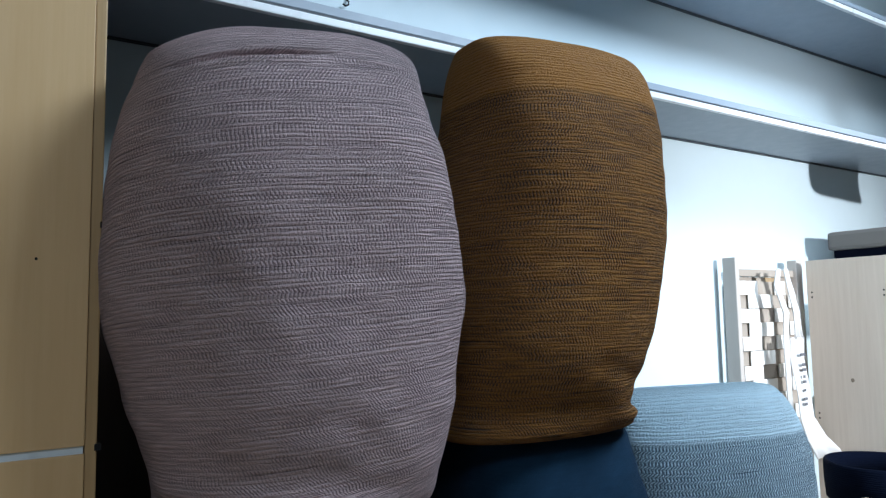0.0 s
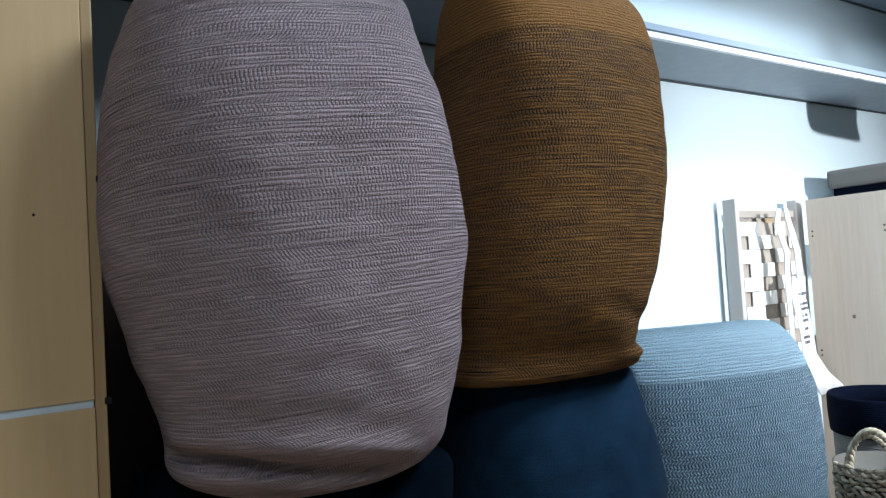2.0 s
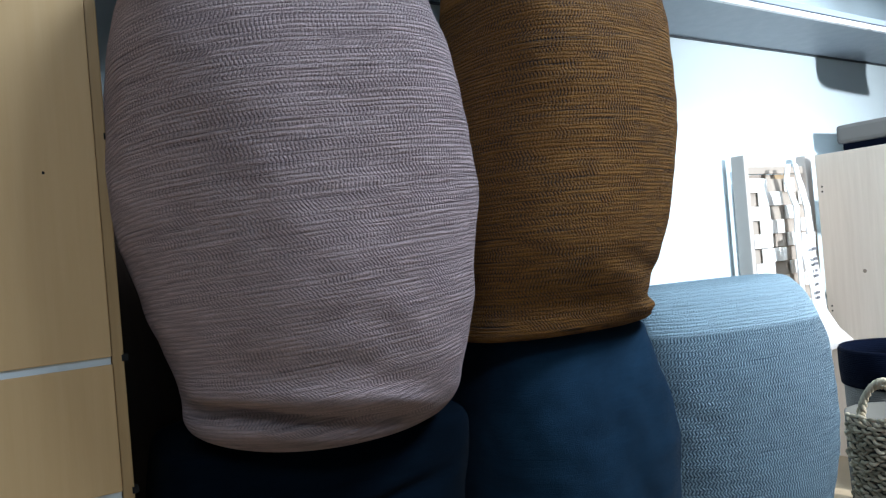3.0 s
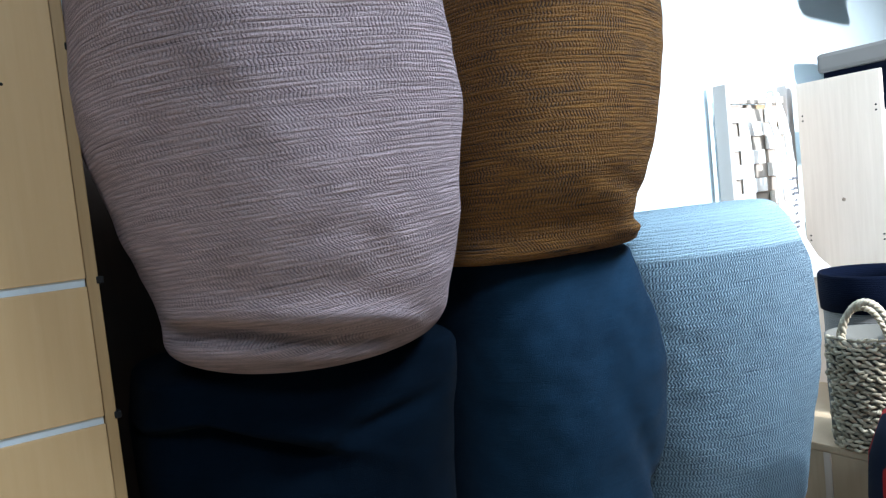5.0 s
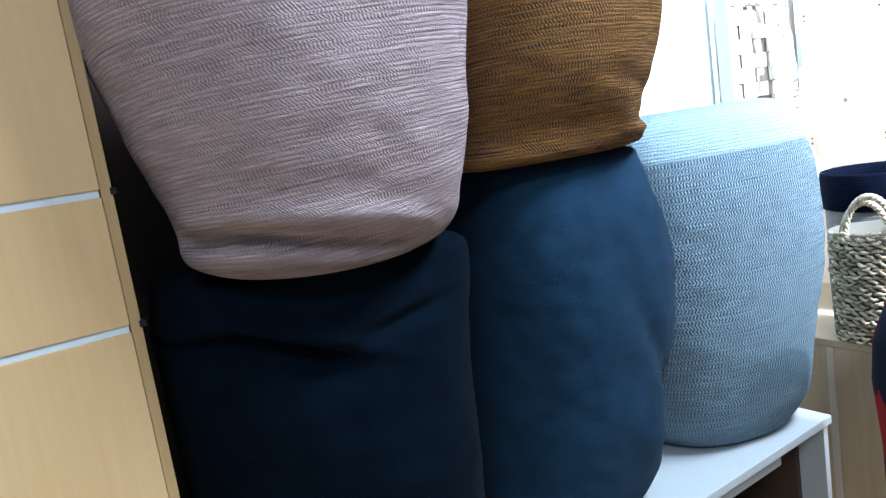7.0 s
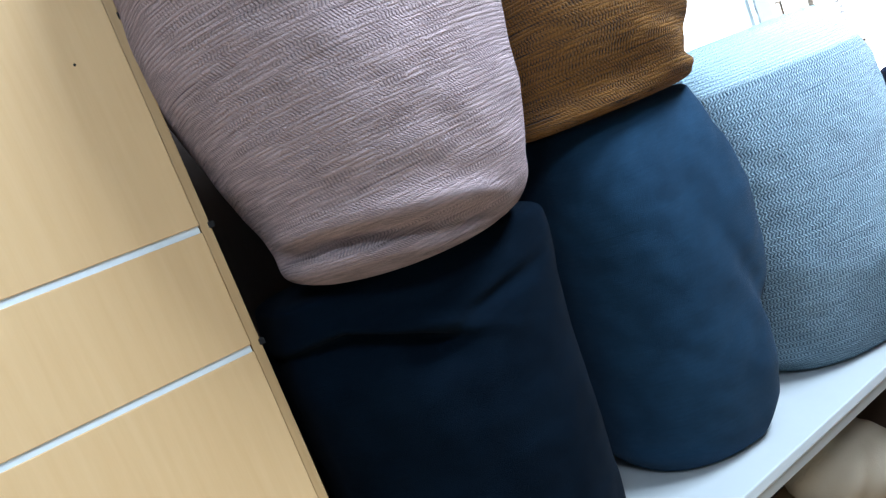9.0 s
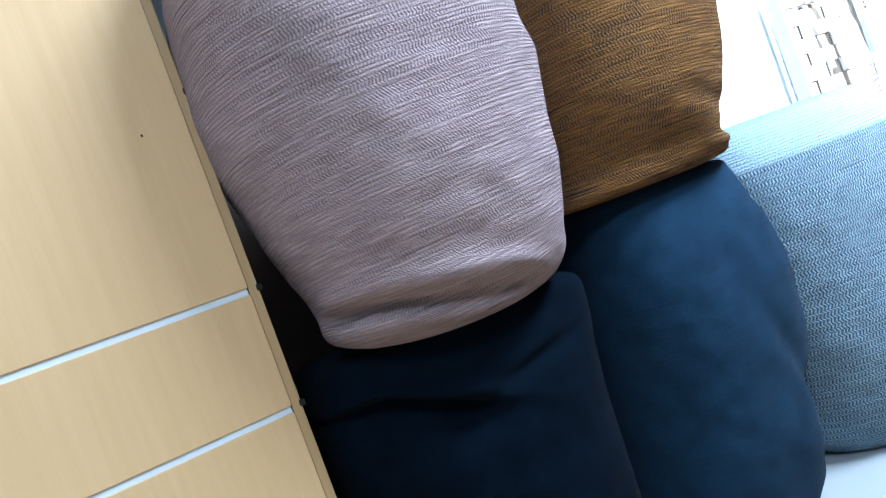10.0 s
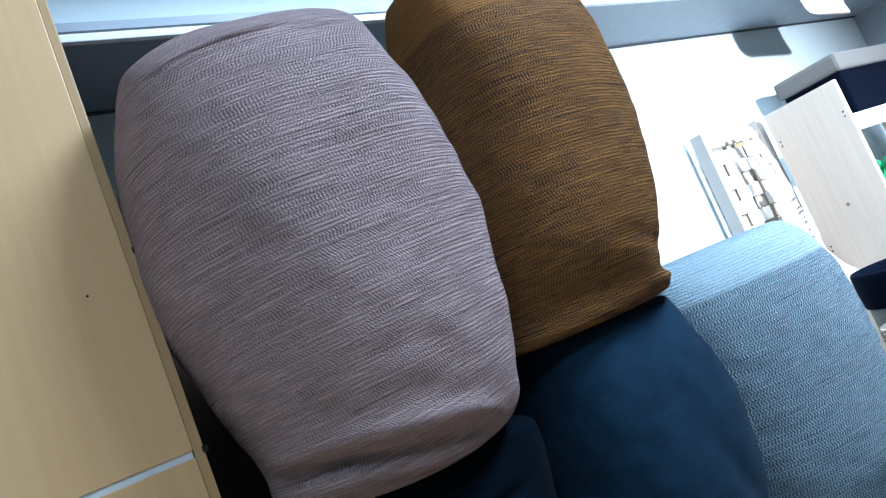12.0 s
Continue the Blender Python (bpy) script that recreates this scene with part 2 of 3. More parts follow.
def smooth_table(table, z):
    zs, ws = [q[0] for q in table], [q[1] for q in table]
    if z <= zs[0]:
        return ws[0]
    for i in range(len(zs) - 1):
        if z <= zs[i + 1]:
            h = zs[i + 1] - zs[i]
            m0 = (ws[i + 1] - ws[max(i - 1, 0)]) / (zs[i + 1] - zs[max(i - 1, 0)])
            j = min(i + 2, len(zs) - 1)
            m1 = (ws[j] - ws[i]) / (zs[j] - zs[i])
            t = (z - zs[i]) / h
            return ((2 * t ** 3 - 3 * t * t + 1) * ws[i] + (t ** 3 - 2 * t * t + t) * h * m0
                    + (-2 * t ** 3 + 3 * t * t) * ws[i + 1] + (t ** 3 - t * t) * h * m1)
    return ws[-1]


def cushion(name, at, height, left, right, depth, mat, label, yaw=0.0, bearing=0.0, lean=0.0, top=0.12, foot=0.14, folds=None, seed=0.0, square=2.3, crown=None, sole=0.0):
    """A plump sewn cushion that stands on end. left, right: rows of (height, half width seen across the bearing);
    depth: its half depth in the middle; top, foot: the half depth of its sewn ends; lean: how far its top comes forward."""
    rel = radians(bearing + yaw)
    cs, sn = math.cos(rel), math.sin(rel)
    rings, uvs = [], []
    nz, na = 210, 190
    levels = [(0.000, 0.5), (0.0005, 0.8), (0.003, 0.93), (0.007, 0.98)]
    levels += [(0.012 + (height - 0.024) * i / nz, 1.0) for i in range(nz + 1)]
    levels += [(height - 0.007, 0.985), (height - 0.003, 0.95), (height, 0.86), (height + 0.001, 0.5)]
    for z, k in levels:
        s = min(max(z / height, 0), 1)
        end = (1 - abs(2 * s - 1) ** 2.6) ** 0.62
        b = ((foot if s < 0.5 else top) + (depth - (foot if s < 0.5 else top)) * end) * k
        ring, uv = [], []
        wl, wr = smooth_table(left, z), smooth_table(right, z)
        al = math.sqrt(max(wl * wl - (b * sn) ** 2, 0.0004)) / cs * k
        ar = math.sqrt(max(wr * wr - (b * sn) ** 2, 0.0004)) / cs * k
        arc, prev = 0.0, None
        for j in range(na + 1):
            f = 2 * math.pi * (j % na) / na + math.pi / 2
            c, q = math.cos(f), math.sin(f)
            sq = square + 1.6 * s ** 5
            x = math.copysign(abs(c) ** (2 / sq), c) * (ar if c > 0 else al)
            y = math.copysign(abs(q) ** (2 / sq), q) * b
            p = Vector((x, y - lean * s * s, z + (crown(x) * s ** 6 if crown else 0.0) + sole * x * x * (1 - s) ** 8))
            out = Vector((x / max(ar, 0.02), y / max(b, 0.02), 0))
            out = out.normalized() if out.length > 0.01 else Vector((0, -1, 0))
            d = 0.006 * noise.noise(Vector((x * 7 + seed, y * 7, z * 5))) + 0.0025 * noise.noise(Vector((x * 22, y * 22 + seed, z * 26)))
            if folds:
                d += folds(x, y, z)
            d *= min(1, s * 12, (1 - s) * 25 + 0.1)
            p += out * d
            if prev is not None:
                arc += (p - prev).length
            prev = p
            if j < na:
                ring.append(p)
            uv.append((arc, z + (1 - k) * 0.2))
        rings.append(ring)
        uvs.append(uv)
    bm = rings_mesh(rings, uvs)
    ob = part(name, bm, mat, None, label, smooth=True)
    ob.matrix_world = pose(*at, 0, 0, yaw)
    return tagged(ob, label, "cushion", "stacked floor cushions")


# ---- the large structure ----
WY = 1.063
BENCH_Z = 0.38
tagged(part("floor", box(-4, 5.2, -4, WY + 0.1, -0.1, 0.0, 0), FLOOR), "tan wood-look shop floor", "floor", kind="structure")
tagged(part("wall_back", box(-4, 5.2, WY, WY + 0.1, 0.0, 3.0, 0), WALL), "pale blue-white painted back wall", "wall", kind="structure")
# unseen walls and ceiling, added to shut out the world light
tagged(part("wall_front", box(-4, 5.2, -4.1, -4, 0.0, 3.0, 0), WALL), "unseen plain pale wall added to close the room", "wall", kind="structure")
tagged(part("wall_west", box(-4.1, -4, -4, WY + 0.1, 0.0, 3.0, 0), WALL), "unseen plain pale wall added to close the room", "wall", kind="structure")
tagged(part("wall_east", box(5.2, 5.3, -4, WY + 0.1, 0.0, 3.0, 0), WALL), "unseen plain pale wall added to close the room", "wall", kind="structure")
tagged(part("ceiling", box(-4.1, 5.3, -4.1, WY + 0.1, 3.0, 3.1, 0), WALL), "unseen plain ceiling added to close the room", "ceiling", kind="structure")
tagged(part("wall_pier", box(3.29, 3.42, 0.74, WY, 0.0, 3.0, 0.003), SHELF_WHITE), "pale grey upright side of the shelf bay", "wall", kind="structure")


def wall_shelf(z, rail_z, label):
    """A long shop shelf with a price rail along its front."""
    ob = thing("wall_shelf", (1.3, 0.94, z), label, "shelf", "wall shelves")
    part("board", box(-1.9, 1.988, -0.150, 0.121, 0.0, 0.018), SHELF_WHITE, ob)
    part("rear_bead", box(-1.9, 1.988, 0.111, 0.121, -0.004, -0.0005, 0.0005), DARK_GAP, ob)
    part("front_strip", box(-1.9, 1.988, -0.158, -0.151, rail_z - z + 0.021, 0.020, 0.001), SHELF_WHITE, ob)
    part("dark_groove", box(-1.9, 1.988, -0.158, -0.152, rail_z - z + 0.0145, rail_z - z + 0.0205, 0.0005), DARK_GAP, ob)
    part("price_rail", box(-1.9, 1.988, -0.164, -0.152, rail_z - z, rail_z - z + 0.014, 0.002), RAIL_WHITE, ob, "white enamelled price rail")
    return ob


wall_shelf(1.757, 1.740, "long grey-white wall shelf with white price rail")
wall_shelf(2.162, 2.147, "upper long grey-white wall shelf with white price rail")

# slotted board display panel
panel = thing("slat_panel", (0, 0.65, 0), "maple laminate display panel with two pale metal slots", "panel")
for z0, z1 in ((0.02, 0.9355), (0.9445, 1.0955), (1.1045, 2.6)):
    part("board", box(-1.1, 0.004, 0.0, 0.018, z0, z1, 0.0012), MAPLE, panel)
for z in (0.94, 1.10):
    part("slot_insert", box(-1.1, 0.003, 0.003, 0.016, z - 0.005, z + 0.005, 0.0008), ALUMINIUM, panel, "pale metal slot insert")
part("edge_band", box(0.0045, 0.0178, 0.004, 0.022, 0.02, 2.6, 0.002), EDGE_BAND, panel, "maple edge band in a shaded brown")
# unseen body added here; it closes and darkens the gap behind the panel
part("carcass", box(-1.1, -0.004, 0.0225, 0.46, 0.0, 2.6, 0.002), SHADE_BROWN, panel, "unseen dark carcass added behind the panel to shade the gap")
# black blocks stand in for the dark notches of the panel edge
for z in (1.368, 1.101, 0.942):
    part("edge_notch", box(0.0150, 0.0225, 0.002, 0.016, z - 0.004, z + 0.004, 0.001), BLACK, panel, "small black block for a dark notch in the edge")
for x, z in ((-0.052, 1.324),):
    bm = bmesh.new()
    bmesh.ops.create_uvsphere(bm, u_segments=8, v_segments=6, radius=0.0016)
    for v in bm.verts:
        v.co = Vector((v.co.x + x, v.co.y * 0.3, v.co.z * 1.2 + z))
    part("pin_hole", bm, BLACK, panel)

# added dark sheet: stands in for the cushions' shade on the wall
backing = part("shade_sheet", box(-0.003, 1.01, WY - 0.03, WY - 0.004, BENCH_Z + 0.002, 1.46, 0.003), SHADE_BROWN)
tagged(backing, "dark brown sheet added for the shade behind the stacked cushions", "board", kind="structure")

# bench
bench = thing("display_bench", (0.715, 0.82, 0), "low white board bench under the cushions", "bench")
part("top", box(-0.7, 0.628, -0.268, 0.205, BENCH_Z - 0.02, BENCH_Z, 0.003), BENCH, bench)
part("side_panel", box(0.605, 0.623, -0.260, 0.20, 0.0, BENCH_Z - 0.0205, 0.002), BENCH, bench)
part("side_panel", box(-0.695, -0.677, -0.260, 0.20, 0.0, BENCH_Z - 0.0205, 0.002), BENCH, bench)
# dark sheet on the inner side face imitates the shade of the top
part("shade_board", box(0.590, 0.6045, -0.20, 0.098, 0.0, BENCH_Z - 0.021, 0.001), SHADE_BROWN, bench, "dark sheet standing in for the top's shade on the side")
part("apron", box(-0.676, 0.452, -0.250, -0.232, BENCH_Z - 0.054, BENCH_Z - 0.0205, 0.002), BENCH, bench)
# dark colour carries the shade of the bench cavity
part("back_panel", box(-0.676, 0.604, 0.10, 0.115, 0.0, BENCH_Z - 0.0205, 0.001), SHADE_BROWN, bench, "back panel darkened for the shade of the cavity")

# ---- cushions ----


def mauve_folds(x, y, z):
    if y > 0:
        return 0.0
    zv = 0.063 - 0.75 * (x + 0.15) ** 2 + 0.003 * math.sin(x * 31)
    win = 1 / (1 + math.exp(-(x + 0.205) / 0.015)) / (1 + math.exp((x - 0.080) / 0.014))
    d = -0.028 * math.exp(-((z - zv + 0.004) / 0.012) ** 2) * win
    d += 0.010 * math.exp(-((z - zv - 0.024) / 0.018) ** 2) * win
    d += 0.006 * math.exp(-((z - zv + 0.030) / 0.014) ** 2) * win
    zr = 0.026 + 0.12 * abs(x - 0.012)
    nip = math.exp(-((x - 0.025) / 0.060) ** 4)
    d -= 0.014 * math.exp(-((z - zr) / 0.0060) ** 2) * nip
    d += 0.008 * math.exp(-((z - zr + 0.014) / 0.009) ** 2) * math.exp(-((x + 0.02) / 0.04) ** 2)
    zc = 0.618 + 0.10 * (x + 0.04)
    d *= min(1.0, -y / 0.09)
    slit = max(0.0, 1 - ((x + 0.106) / 0.098) ** 2)
    d -= 0.028 * slit * math.exp(-((z - zc) / 0.0034) ** 2)
    d += 0.005 * slit * math.exp(-((z - zc + 0.010) / 0.007) ** 2)
    return d


def mauve_crown(x):
    return 0.004 - (1.15 if x < 0 else 0.6) * x * x + 0.002 * math.sin(x * 34)


def mustard_crown(x):
    return 0.03 * x - 0.9 * min(0.0, x + 0.03) ** 2 + 0.002 * math.sin(x * 25)


def mustard_folds(x, y, z):
    if y > 0:
        return 0.0
    d = 0.032 * min(1, max(0, (x - 0.02) / 0.15)) ** 1.5 * math.exp(-((z - 0.026 - 0.10 * max(0, x - 0.1)) / 0.014) ** 2)
    zv = 0.085 - 0.25 * (x - 0.15)
    d -= 0.030 * math.exp(-((z - 0.03) / 0.065) ** 2) / (1 + math.exp((x - 0.0 + 0.3 * (z - 0.05)) / 0.028))
    d -= 0.007 * math.exp(-((z - zv) / 0.02) ** 2) * math.exp(-((x - 0.08) / 0.09) ** 2)
    return d


def navy_folds(x, y, z):
    if y > 0:
        return 0.0
    top = 0.518 - 0.42 * max(0.0, x + 0.19) - 2.0 * min(0.0, x + 0.19) ** 2
    hollow = math.exp(-((x + 0.150) / 0.100) ** 4)
    below = top - z
    d = -0.038 * hollow * (math.exp(-(below / 0.040) ** 2) if below > 0 else math.exp(-(below / 0.006) ** 2))
    d += 0.012 * math.exp(-((z - top - 0.016) / 0.012) ** 2) * math.exp(-((x + 0.12) / 0.10) ** 2)
    zl = 0.518 - 0.50 * (x + 0.113)
    d += 0.014 * math.exp(-((z - zl) / 0.010) ** 2) * math.exp(-((x + 0.07) / 0.05) ** 2)
    d -= 0.013 * math.exp(-((z - 0.474 - 0.20 * (x + 0.038)) / 0.012) ** 2) * math.exp(-((x - 0.03) / 0.07) ** 2)
    return d


def deep_folds(x, y, z):
    if y > 0:
        return 0.0
    return (-0.014 * math.exp(-((x - 0.10 + 0.5 * (z - 0.25)) / 0.035) ** 2 - ((z - 0.27) / 0.12) ** 2)
            + 0.012 * math.exp(-((x - 0.06) / 0.06) ** 2 - ((z - 0.14) / 0.08) ** 2))


cushion("floor_cushion", (0.278, 0.655, 0.955), 0.677,
        [(0, .150), (0.023, .186), (0.07, .192), (0.11, .201), (0.135, .210), (0.19, .228), (0.25, .242), (0.31, .256), (0.375, .259), (0.413, .257), (0.484, .252), (0.542, .243), (0.6, .231), (0.646, .217), (0.677, .206)],
        [(0, .140), (0.013, .164), (0.033, .179), (0.07, .188), (0.13, .198), (0.185, .205), (0.25, .209), (0.3, .221), (0.325, .223), (0.356, .218), (0.403, .207), (0.459, .193), (0.514, .176), (0.555, .159), (0.61, .143), (0.65, .137), (0.677, .131)],
        0.20, MAUVE, "plump mauve ribbed floor cushion stood on a navy cushion", yaw=-6, bearing=21, lean=0.05, top=0.03, foot=0.08, crown=mauve_crown, folds=mauve_folds, seed=3.1, sole=0.6)
cushion("floor_cushion", (0.742, 0.690, 1.040), 0.690,
        [(0, .165), (.03, .178), (.1, .182), (.2, .186), (.3, .188), (.4, .186), (.504, .175), (.577, .162), (.639, .148), (.69, .134)],
        [(0, .13), (.008, .157), (.022, .153), (.050, .147), (.076, .155), (.120, .173), (.144, .180), (.186, .195), (.218, .201), (.279, .214), (.320, .220), (.350, .222), (.420, .216), (.465, .210), (.543, .199), (.590, .189), (.637, .175), (.67, .163), (.69, .153)],
        0.18, MUSTARD, "mustard-brown woven floor cushion with a plain top band", yaw=0, bearing=41.2, lean=0.03, top=0.04, foot=0.09, crown=mustard_crown, folds=mustard_folds, seed=7.7)
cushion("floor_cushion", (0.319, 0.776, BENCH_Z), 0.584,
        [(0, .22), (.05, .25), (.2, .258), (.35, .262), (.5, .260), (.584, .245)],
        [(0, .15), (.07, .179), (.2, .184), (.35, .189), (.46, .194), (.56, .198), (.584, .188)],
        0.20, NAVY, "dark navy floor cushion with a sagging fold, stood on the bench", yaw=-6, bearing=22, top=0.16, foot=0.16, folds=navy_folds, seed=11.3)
cushion("floor_cushion", (0.778, 0.770, BENCH_Z), 0.659,
        [(0, .16), (.05, .19), (.2, .20), (.35, .20), (.5, .19), (.6, .17), (.650, .15)],
        [(0, .080), (.02, .114), (.06, .142), (.11, .146), (.17, .155), (.22, .171), (.265, .194), (.33, .209), (.40, .214), (.44, .213), (.49, .204), (.524, .196), (.577, .178), (.65, .157)],
        0.20, DEEP_BLUE, "deep blue cloth floor cushion stood on the white bench", yaw=-5, bearing=41, top=0.12, folds=deep_folds, seed=17.9)
cushion("floor_cushion", (1.190, 0.745, BENCH_Z), 0.706,
        [(0, .16), (.05, .2), (.2, .225), (.35, .235), (.5, .22), (.6, .2), (.706, .175)],
        [(0, .11), (.02, .160), (.08, .200), (.17, .219), (.26, .234), (.35, .248), (.42, .251), (.48, .247), (.52, .243), (.588, .233), (.615, .222), (.65, .210), (.678, .195), (.706, .180)],
        0.20, BLUE, "light blue zigzag-woven floor cushion at the bench end", yaw=-14, bearing=52.6, top=0.03, seed=23.3)

# ---- beside the bench ----
platform = thing("wooden_platform", (1.71, 0.74, 0), "tan wooden board platform under the baskets", "platform")
part("body", box(-0.22, 0.26, -0.27, 0.25, 0.0, 0.482, 0.004), TAN_WOOD, platform)
part("top", box(-0.222, 0.262, -0.272, 0.252, 0.4825, 0.50, 0.003), TAN_WOOD, platform)
# pale strip added to draw a streak down this face
part("pale_strip", box(-0.224, -0.2205, -0.125, -0.108, 0.0, 0.482, 0.001), PINE, platform, "pale vertical strip added for a streak down the side")


def lathe(profile, mat_pitch=None, segs=48, squash=1.0):
    """A turned form from rows of (radius, height); its texture runs in metres."""
    rings, uvs = [], []
    run = 0.0
    for i, (r, z) in enumerate(profile):
        if i:
            run += math.hypot(r - profile[i - 1][0], z - profile[i - 1][1])
        rings.append([Vector((r * math.cos(2 * math.pi * j / segs), r * squash * math.sin(2 * math.pi * j / segs), z)) for j in range(segs)])
        uvs.append([(2 * math.pi * 0.13 * j / segs, run) for j in range(segs + 1)])
    return rings_mesh(rings, uvs)


tub = thing("felt_basket", (1.835, 0.655, 0.50), "grey felt basket with a turned-down navy cuff", "basket")
part("body", lathe([(0.105, 0.0), (0.115, 0.01), (0.121, 0.13), (0.124, 0.28), (0.12, 0.30), (0.116, 0.29), (0.108, 0.03), (0.02, 0.02)]), GREY_FELT, tub, smooth=True)
part("cuff", lathe([(0.126, 0.265), (0.130, 0.267), (0.133, 0.31), (0.133, 0.355), (0.130, 0.362), (0.124, 0.360), (0.119, 0.345), (0.117, 0.305), (0.1255, 0.3045)]), NAVY_FELT, tub, "navy felt cuff", smooth=True)

LINING = paint("basket_lining", (0.10, 0.095, 0.08), 0.8)
STRAW = []
for q, c in enumerate(((0.50, 0.43, 0.31), (0.37, 0.315, 0.22), (0.24, 0.205, 0.14))):
    STRAW.append(paint("seagrass_%s" % "abc"[q], c, 0.75, 0.3, 0.003))
basket = thing("seagrass_basket", (1.585, 0.547, 0.50), "round woven seagrass basket with a rope handle", "basket")
part("lining", lathe([(0.085, 0.0), (0.098, 0.005), (0.102, 0.13), (0.102, 0.252), (0.097, 0.252), (0.09, 0.02), (0.02, 0.015)]), LINING, basket, smooth=True)
strand = []
for m in STRAW:
    for bend in (0.6, 1.0):
        pts = [((i / 5 - 0.5) * 0.023, -0.0048 * bend * math.sin(i / 5 * math.pi), 0.002 * math.sin(i * 1.7 * bend)) for i in range(6)]
        rad = [0.0047 * (0.4 + 0.6 * math.sin(i / 5 * math.pi)) for i in range(6)]
        strand.append(mesh_from("strand", tube(pts, rad, 6), m, True))
for row in range(27):
    for k in range(32):
        a = 2 * math.pi * (k + 0.5 * (row % 2) + random.uniform(-0.12, 0.12)) / 32
        if not (math.pi * 0.78 < a % (2 * math.pi) < math.pi * 1.53):
            continue
        rr = 0.101 + 0.006 * row / 26 + random.uniform(-0.002, 0.002)
        pick = random.choice((0, 0, 1, 1, 2, 2, 3, 4, 5))
        ob = new("strand", strand[pick])
        ob.parent = basket
        tilt = 16 * (1 if row % 2 else -1) + random.uniform(-9, 9)
        ob.matrix_basis = pose(rr * math.cos(a), rr * math.sin(a), 0.006 + row * 0.0096 + random.uniform(-0.002, 0.002), 0, tilt, math.degrees(a) + 90)
for far, off in ((0, 0.0), (1, 0.045)):
    line = []
    for i in range(60):
        a = math.pi * i / 59
        line.append((-0.095 + off, -0.03 + 0.056 * math.cos(a) + 0.03 * far, 0.235 + 0.105 * math.sin(a) - 0.02 * far))
    grip = part("handle", tube(line, 0.006, 6), STRAW[1], basket, "twisted rope handle", smooth=True)
    for turn in range(3):
        twist = []
        for i in range(60):
            p = Vector(line[i])
            b = i * 0.75 + turn * 2 * math.pi / 3
            out = Vector((0, p.y + 0.03 - 0.03 * far, p.z - 0.235)).normalized()
            twist.append(p + out * 0.0045 * math.cos(b) + Vector((0.0045 * math.sin(b), 0, 0)))
        part("cord", tube(twist, 0.0045, 5), STRAW[0 if turn else 1], grip, smooth=True)

roll = part("patterned_cushion", lathe([(0.12, 0.0), (0.145, 0.02), (0.155, 0.25), (0.158, 0.42), (0.170, 0.55), (0.165, 0.63), (0.14, 0.70), (0.09, 0.74), (0.03, 0.752)]), RED_NAVY, None, smooth=True)
roll.matrix_world = pose(1.248, 0.230, 0, 0, 0, 100)
tagged(roll, "rounded navy and red patterned cloth cushion", "cushion")

# ---- shelf unit, rack and hangings ----
unit = thing("shelf_unit", (2.08, 0.84, 0), "pale pine shelf unit with white slatted shelves", "shelf unit")
part("side_panel", box(0.0, 0.018, -0.12, 0.123, 0.0, 1.40, 0.002), PINE, unit, "knotty pale pine side board")
part("side_panel", box(0.75, 0.768, -0.12, 0.123, 0.0, 1.40, 0.002), PINE, unit, "knotty pale pine side board")
for z in (0.25, 0.62, 0.98, 1.27):
    for k in range(4):
        part("slat", box(0.0185, 0.7495, -0.118 + k * 0.061, -0.070 + k * 0.061, z, z + 0.014, 0.002), WHITE_WOOD, unit)
    part("front_rail", box(0.0185, 0.7495, -0.119, -0.105, z - 0.04, z - 0.0005, 0.002), WHITE_WOOD, unit, "white front rail")
for y, z in ((0.001, 1.036),):
    bm = bmesh.new()
    bmesh.ops.create_uvsphere(bm, u_segments=12, v_segments=8, radius=0.0055)
    for v in bm.verts:
        v.co = Vector((v.co.x * 0.12, v.co.y + y, v.co.z * 1.1 + z))
    part("knot", bm, KNOT, unit, "dark wood knot", smooth=True)
for y in (-0.105, 0.108):
    for z in (1.30, 1.285, 0.93, 0.915):
        bm = bmesh.new()
        bmesh.ops.create_uvsphere(bm, u_segments=6, v_segments=5, radius=0.003)
        for v in bm.verts:
            v.co = Vector((v.co.x * 0.3, v.co.y + y, v.co.z + z))
        part("nail", bm, BLACK, unit)

fbox = thing("fabric_box", (2.45, 0.875, 1.2845), "navy cloth storage box with grey folded cuff", "box")
part("body", box(-0.20, 0.22, -0.11, 0.09, 0.0, 0.165, 0.01), NAVY_FELT, fbox)
part("cuff", box(-0.212, 0.235, -0.122, 0.102, 0.153, 0.214, 0.012), GREY_FELT, fbox, "grey folded cuff")
bm = bmesh.new()
for k in range(60):
    p = Vector((random.uniform(-0.08, 0.08), random.uniform(-0.04, 0.04), random.uniform(0.0, 0.11)))
    t = bmesh.ops.create_icosphere(bm, subdivisions=1, radius=0.018)
    for v in t["verts"]:
        v.co = Vector((v.co.x * random.uniform(0.6, 1.3), v.co.y, v.co.z * random.uniform(0.5, 1.3))) + p
bunch = part("green_bunch", bm, GREEN, None)
bunch.location = (2.32, 0.79, 1.008)
tagged(bunch, "crumpled green foil bunch on a slatted shelf", "decoration")

rack = thing("lattice_rack", (1.759, 1.012, 0), "white lattice rack of woven wooden strips", "rack")
part("post", box(0.0, 0.018, -0.022, 0.022, 0.0, 1.405, 0.003), POST_SHADED, rack)
part("post", box(0.325, 0.359, -0.016, 0.016, 0.0, 1.405, 0.003), POST_SHADED, rack)
part("top_rail", box(0.0345, 0.3245, -0.006, 0.006, 1.350, 1.372, 0.002), SLAT_GREY, rack, "grey-brown top rail")
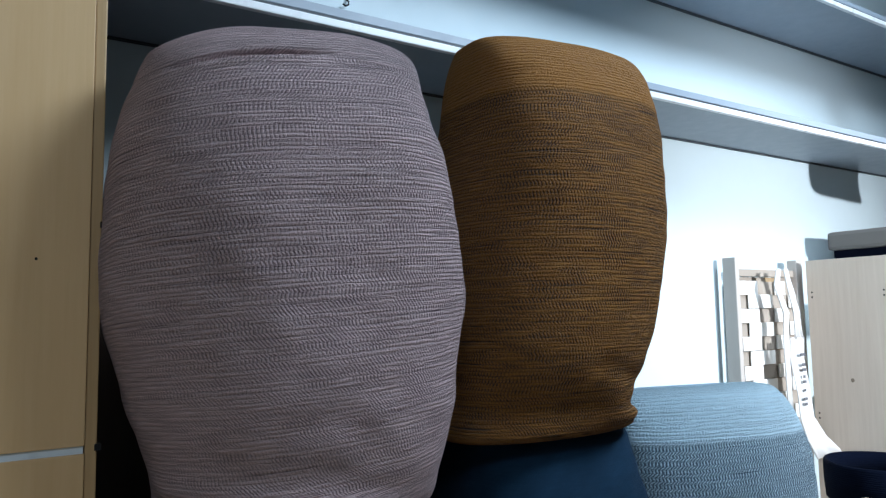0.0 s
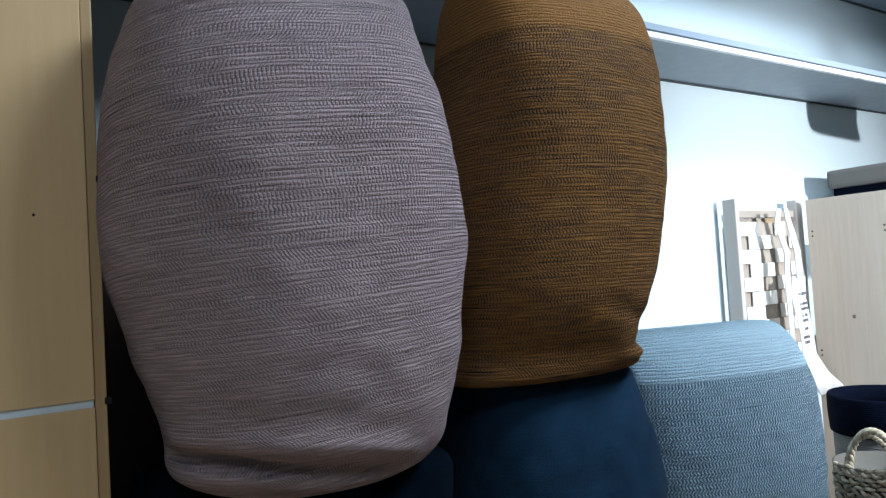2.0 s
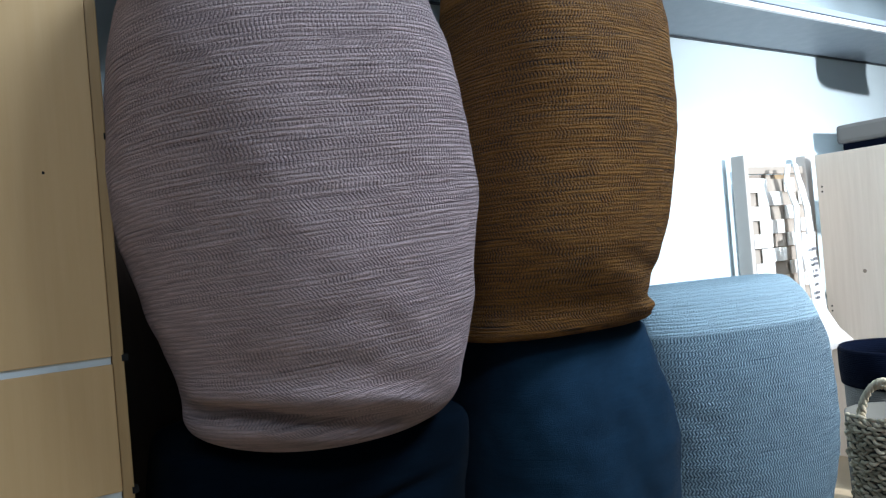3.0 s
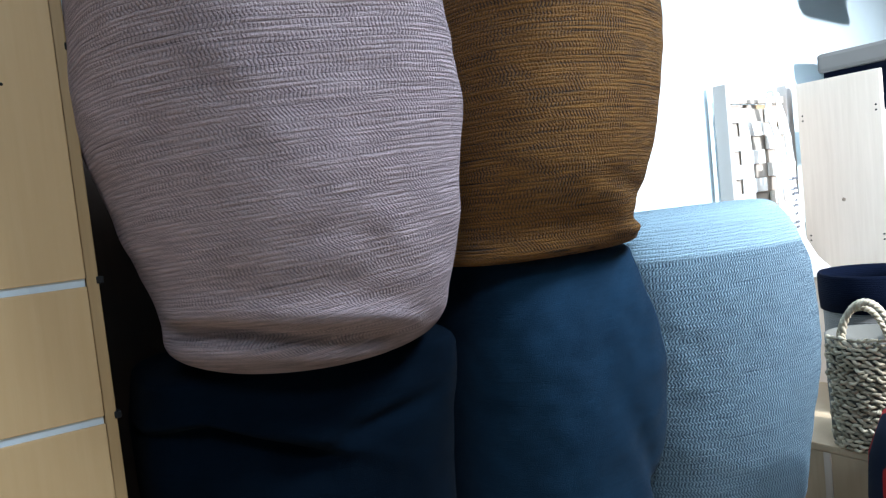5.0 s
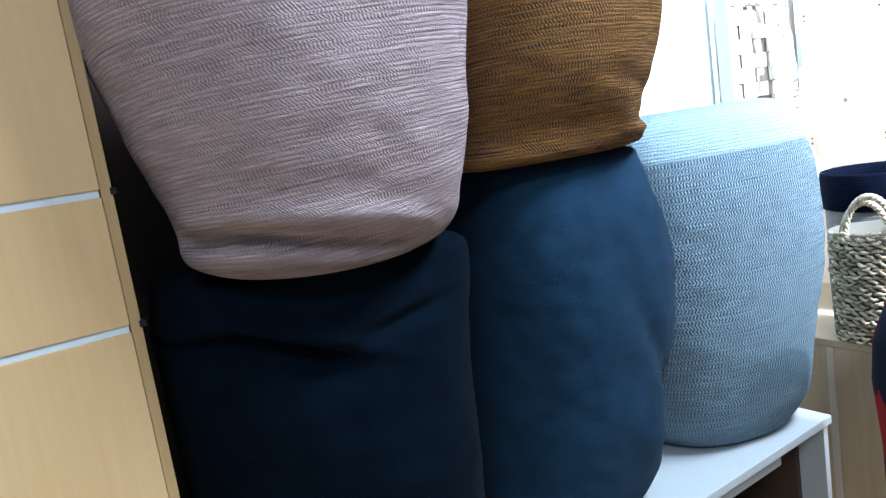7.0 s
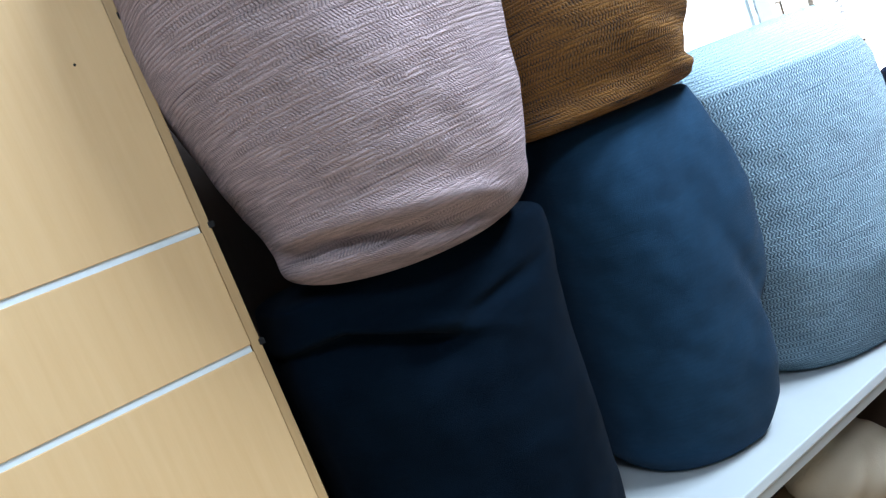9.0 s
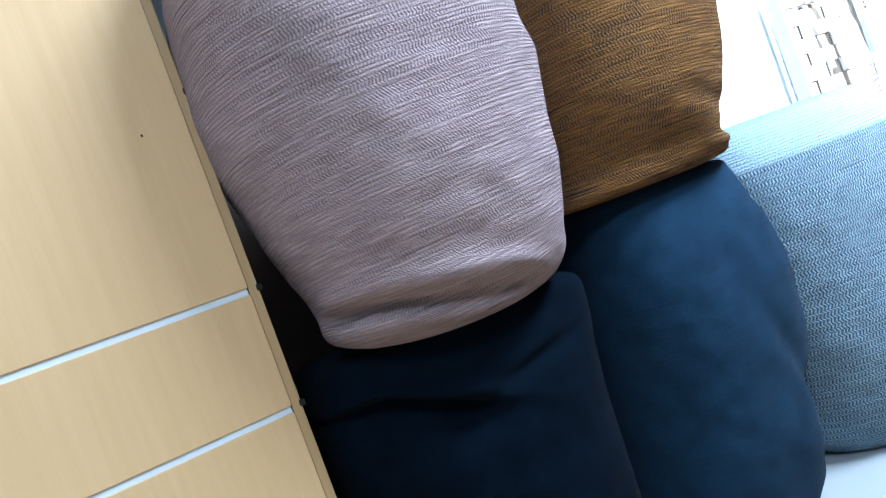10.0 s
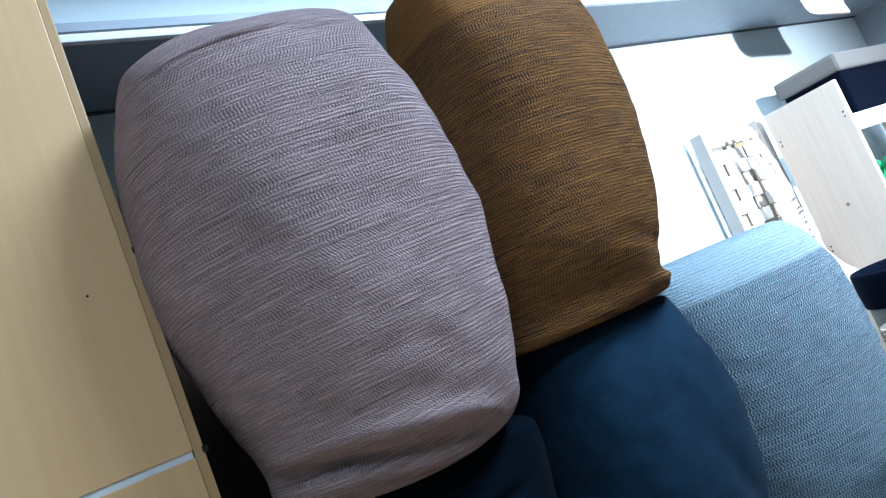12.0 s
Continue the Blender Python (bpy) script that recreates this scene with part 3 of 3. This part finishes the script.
for k in range(4):
    x = 0.040 + k * 0.073
    part("upright_strip", box(x, x + 0.0725, 0.006, 0.009, 0.42, 1.349, 0.001), SLAT_TAN if k == 2 else SLAT_GREY, rack)
for row in range(21):
    z = 1.306 - row * 0.0425 + random.uniform(-0.002, 0.002)
    # wide enough to fill the gaps with the tone of their shade
    part("cross_strip", box(0.0345, 0.3245, 0.0, 0.003, z - 0.011, z + 0.0305, 0.0008), SLAT_GREY, rack)
    runs = ((0.037, 0.128), (0.212, 0.266)) if row % 2 == 0 else ((0.073, 0.196), (0.284, 0.324))
    for x0, x1 in runs:
        slip = random.uniform(-0.005, 0.005)
        part("strip_loop", box(max(0.0355, x0 + slip), min(0.3235, x1 + slip), -0.009, -0.005, z - 0.010, z + 0.0315, 0.001), SLAT_WHITE, rack)

apron_cloth = thing("hanging_bag", (1.938, 0.938, 0), "white cotton bag with printed bars hung on the rack", "bag")


def sheet(rows, thick=0.003):
    """A thin hanging sheet through rows of (z, x0, x1, y)."""
    rings = []
    for z, x0, x1, y in rows:
        n = 10
        pts = [Vector((x0 + (x1 - x0) * i / n, y + 0.004 * math.sin(i * 1.3 + z * 30), z)) for i in range(n + 1)]
        rings.append(pts + [p + Vector((0, thick, 0)) for p in reversed(pts)])
    return rings_mesh(rings)


part("strap", sheet([(1.37, -0.055, -0.035, 0.0), (1.32, -0.075, -0.05, -0.006), (1.24, -0.045, -0.02, -0.008), (1.16, -0.05, -0.025, -0.006), (1.05, -0.035, -0.01, 0.0), (0.95, -0.04, -0.015, 0.0)]), CLOTH_WHITE, apron_cloth, smooth=True)
part("strap", sheet([(1.37, -0.02, 0.0, 0.0), (1.30, 0.0, 0.025, -0.004), (1.24, 0.01, 0.04, -0.006), (1.16, 0.01, 0.05, -0.006)]), CLOTH_WHITE, apron_cloth, smooth=True)
part("panel", sheet([(1.165, -0.015, 0.052, -0.006), (1.10, -0.02, 0.05, -0.01), (1.0, -0.012, 0.055, -0.014), (0.93, -0.008, 0.06, -0.02), (0.87, 0.0, 0.10, -0.035), (0.815, 0.01, 0.16, -0.05)]), CLOTH_WHITE, apron_cloth, smooth=True)
for z, w in ((1.115, 0.03), (1.085, 0.02), (1.07, 0.022), (1.05, 0.012), (1.035, 0.018), (1.01, 0.01), (0.985, 0.02), (0.97, 0.016)):
    part("print_bar", box(0.018 - w / 2, 0.018 + w / 2, -0.0225, -0.0215, z - 0.004, z + 0.004, 0), INK, apron_cloth, "grey printed bar")

tag = thing("shelf_tag", (2.39, 0.768, 1.640), "pale pink card tag hung under the shelf", "tag")
part("card", sheet([(0.100, -0.145, 0.140, 0.0), (0.060, -0.146, 0.136, 0.0), (0.030, -0.140, 0.140, 0.001), (0.012, -0.122, 0.148, 0.002), (0.004, -0.095, 0.150, 0.002), (-0.006, 0.090, 0.142, 0.003)], 0.002), PINK, tag)

tag_up = thing("shelf_tag", (2.36, 0.768, 2.095), "pale pink card tag hung on the upper rail", "tag")
part("card", sheet([(0.052, -0.06, 0.06, 0.0), (0.02, -0.06, 0.06, 0.0), (0.004, -0.045, 0.045, 0.001), (-0.003, -0.02, 0.02, 0.001)], 0.002), PINK, tag_up)

hook = part("wall_hook", tube([(0, 0, 0.012), (0.002, -0.008, 0.004), (0.0, -0.012, -0.004), (-0.006, -0.01, -0.008), (-0.010, -0.006, -0.003)], 0.002, 6), BLACK, None, smooth=True)
hook.location = (0.543, WY - 0.0005, 1.925)
tagged(hook, "small black wire hook on the wall", "hook")

bundle = []
for i in range(15):
    a = i / 14
    r = 0.10 * math.sin(math.pi * min(0.97, max(0.03, a))) ** 0.55
    bundle.append([Vector((0.26 * (a - 0.5), r * math.cos(q) * (1 + 0.12 * math.sin(3 * q + i)), 0.105 + r * math.sin(q) * (1 + 0.08 * math.sin(5 * q + 2 * i)))) for q in [2 * math.pi * k / 28 for k in range(28)]])
mat = part("cloth_bundle", rings_mesh(bundle), paint("beige_cloth", (0.42, 0.35, 0.26), 0.9, 0.2, 0.002), None, smooth=True)
mat.matrix_world = pose(1.11, 0.74, 0.006, 0, 0, -25)
tagged(mat, "rumpled beige cloth bundle on the floor under the bench", "cloth")
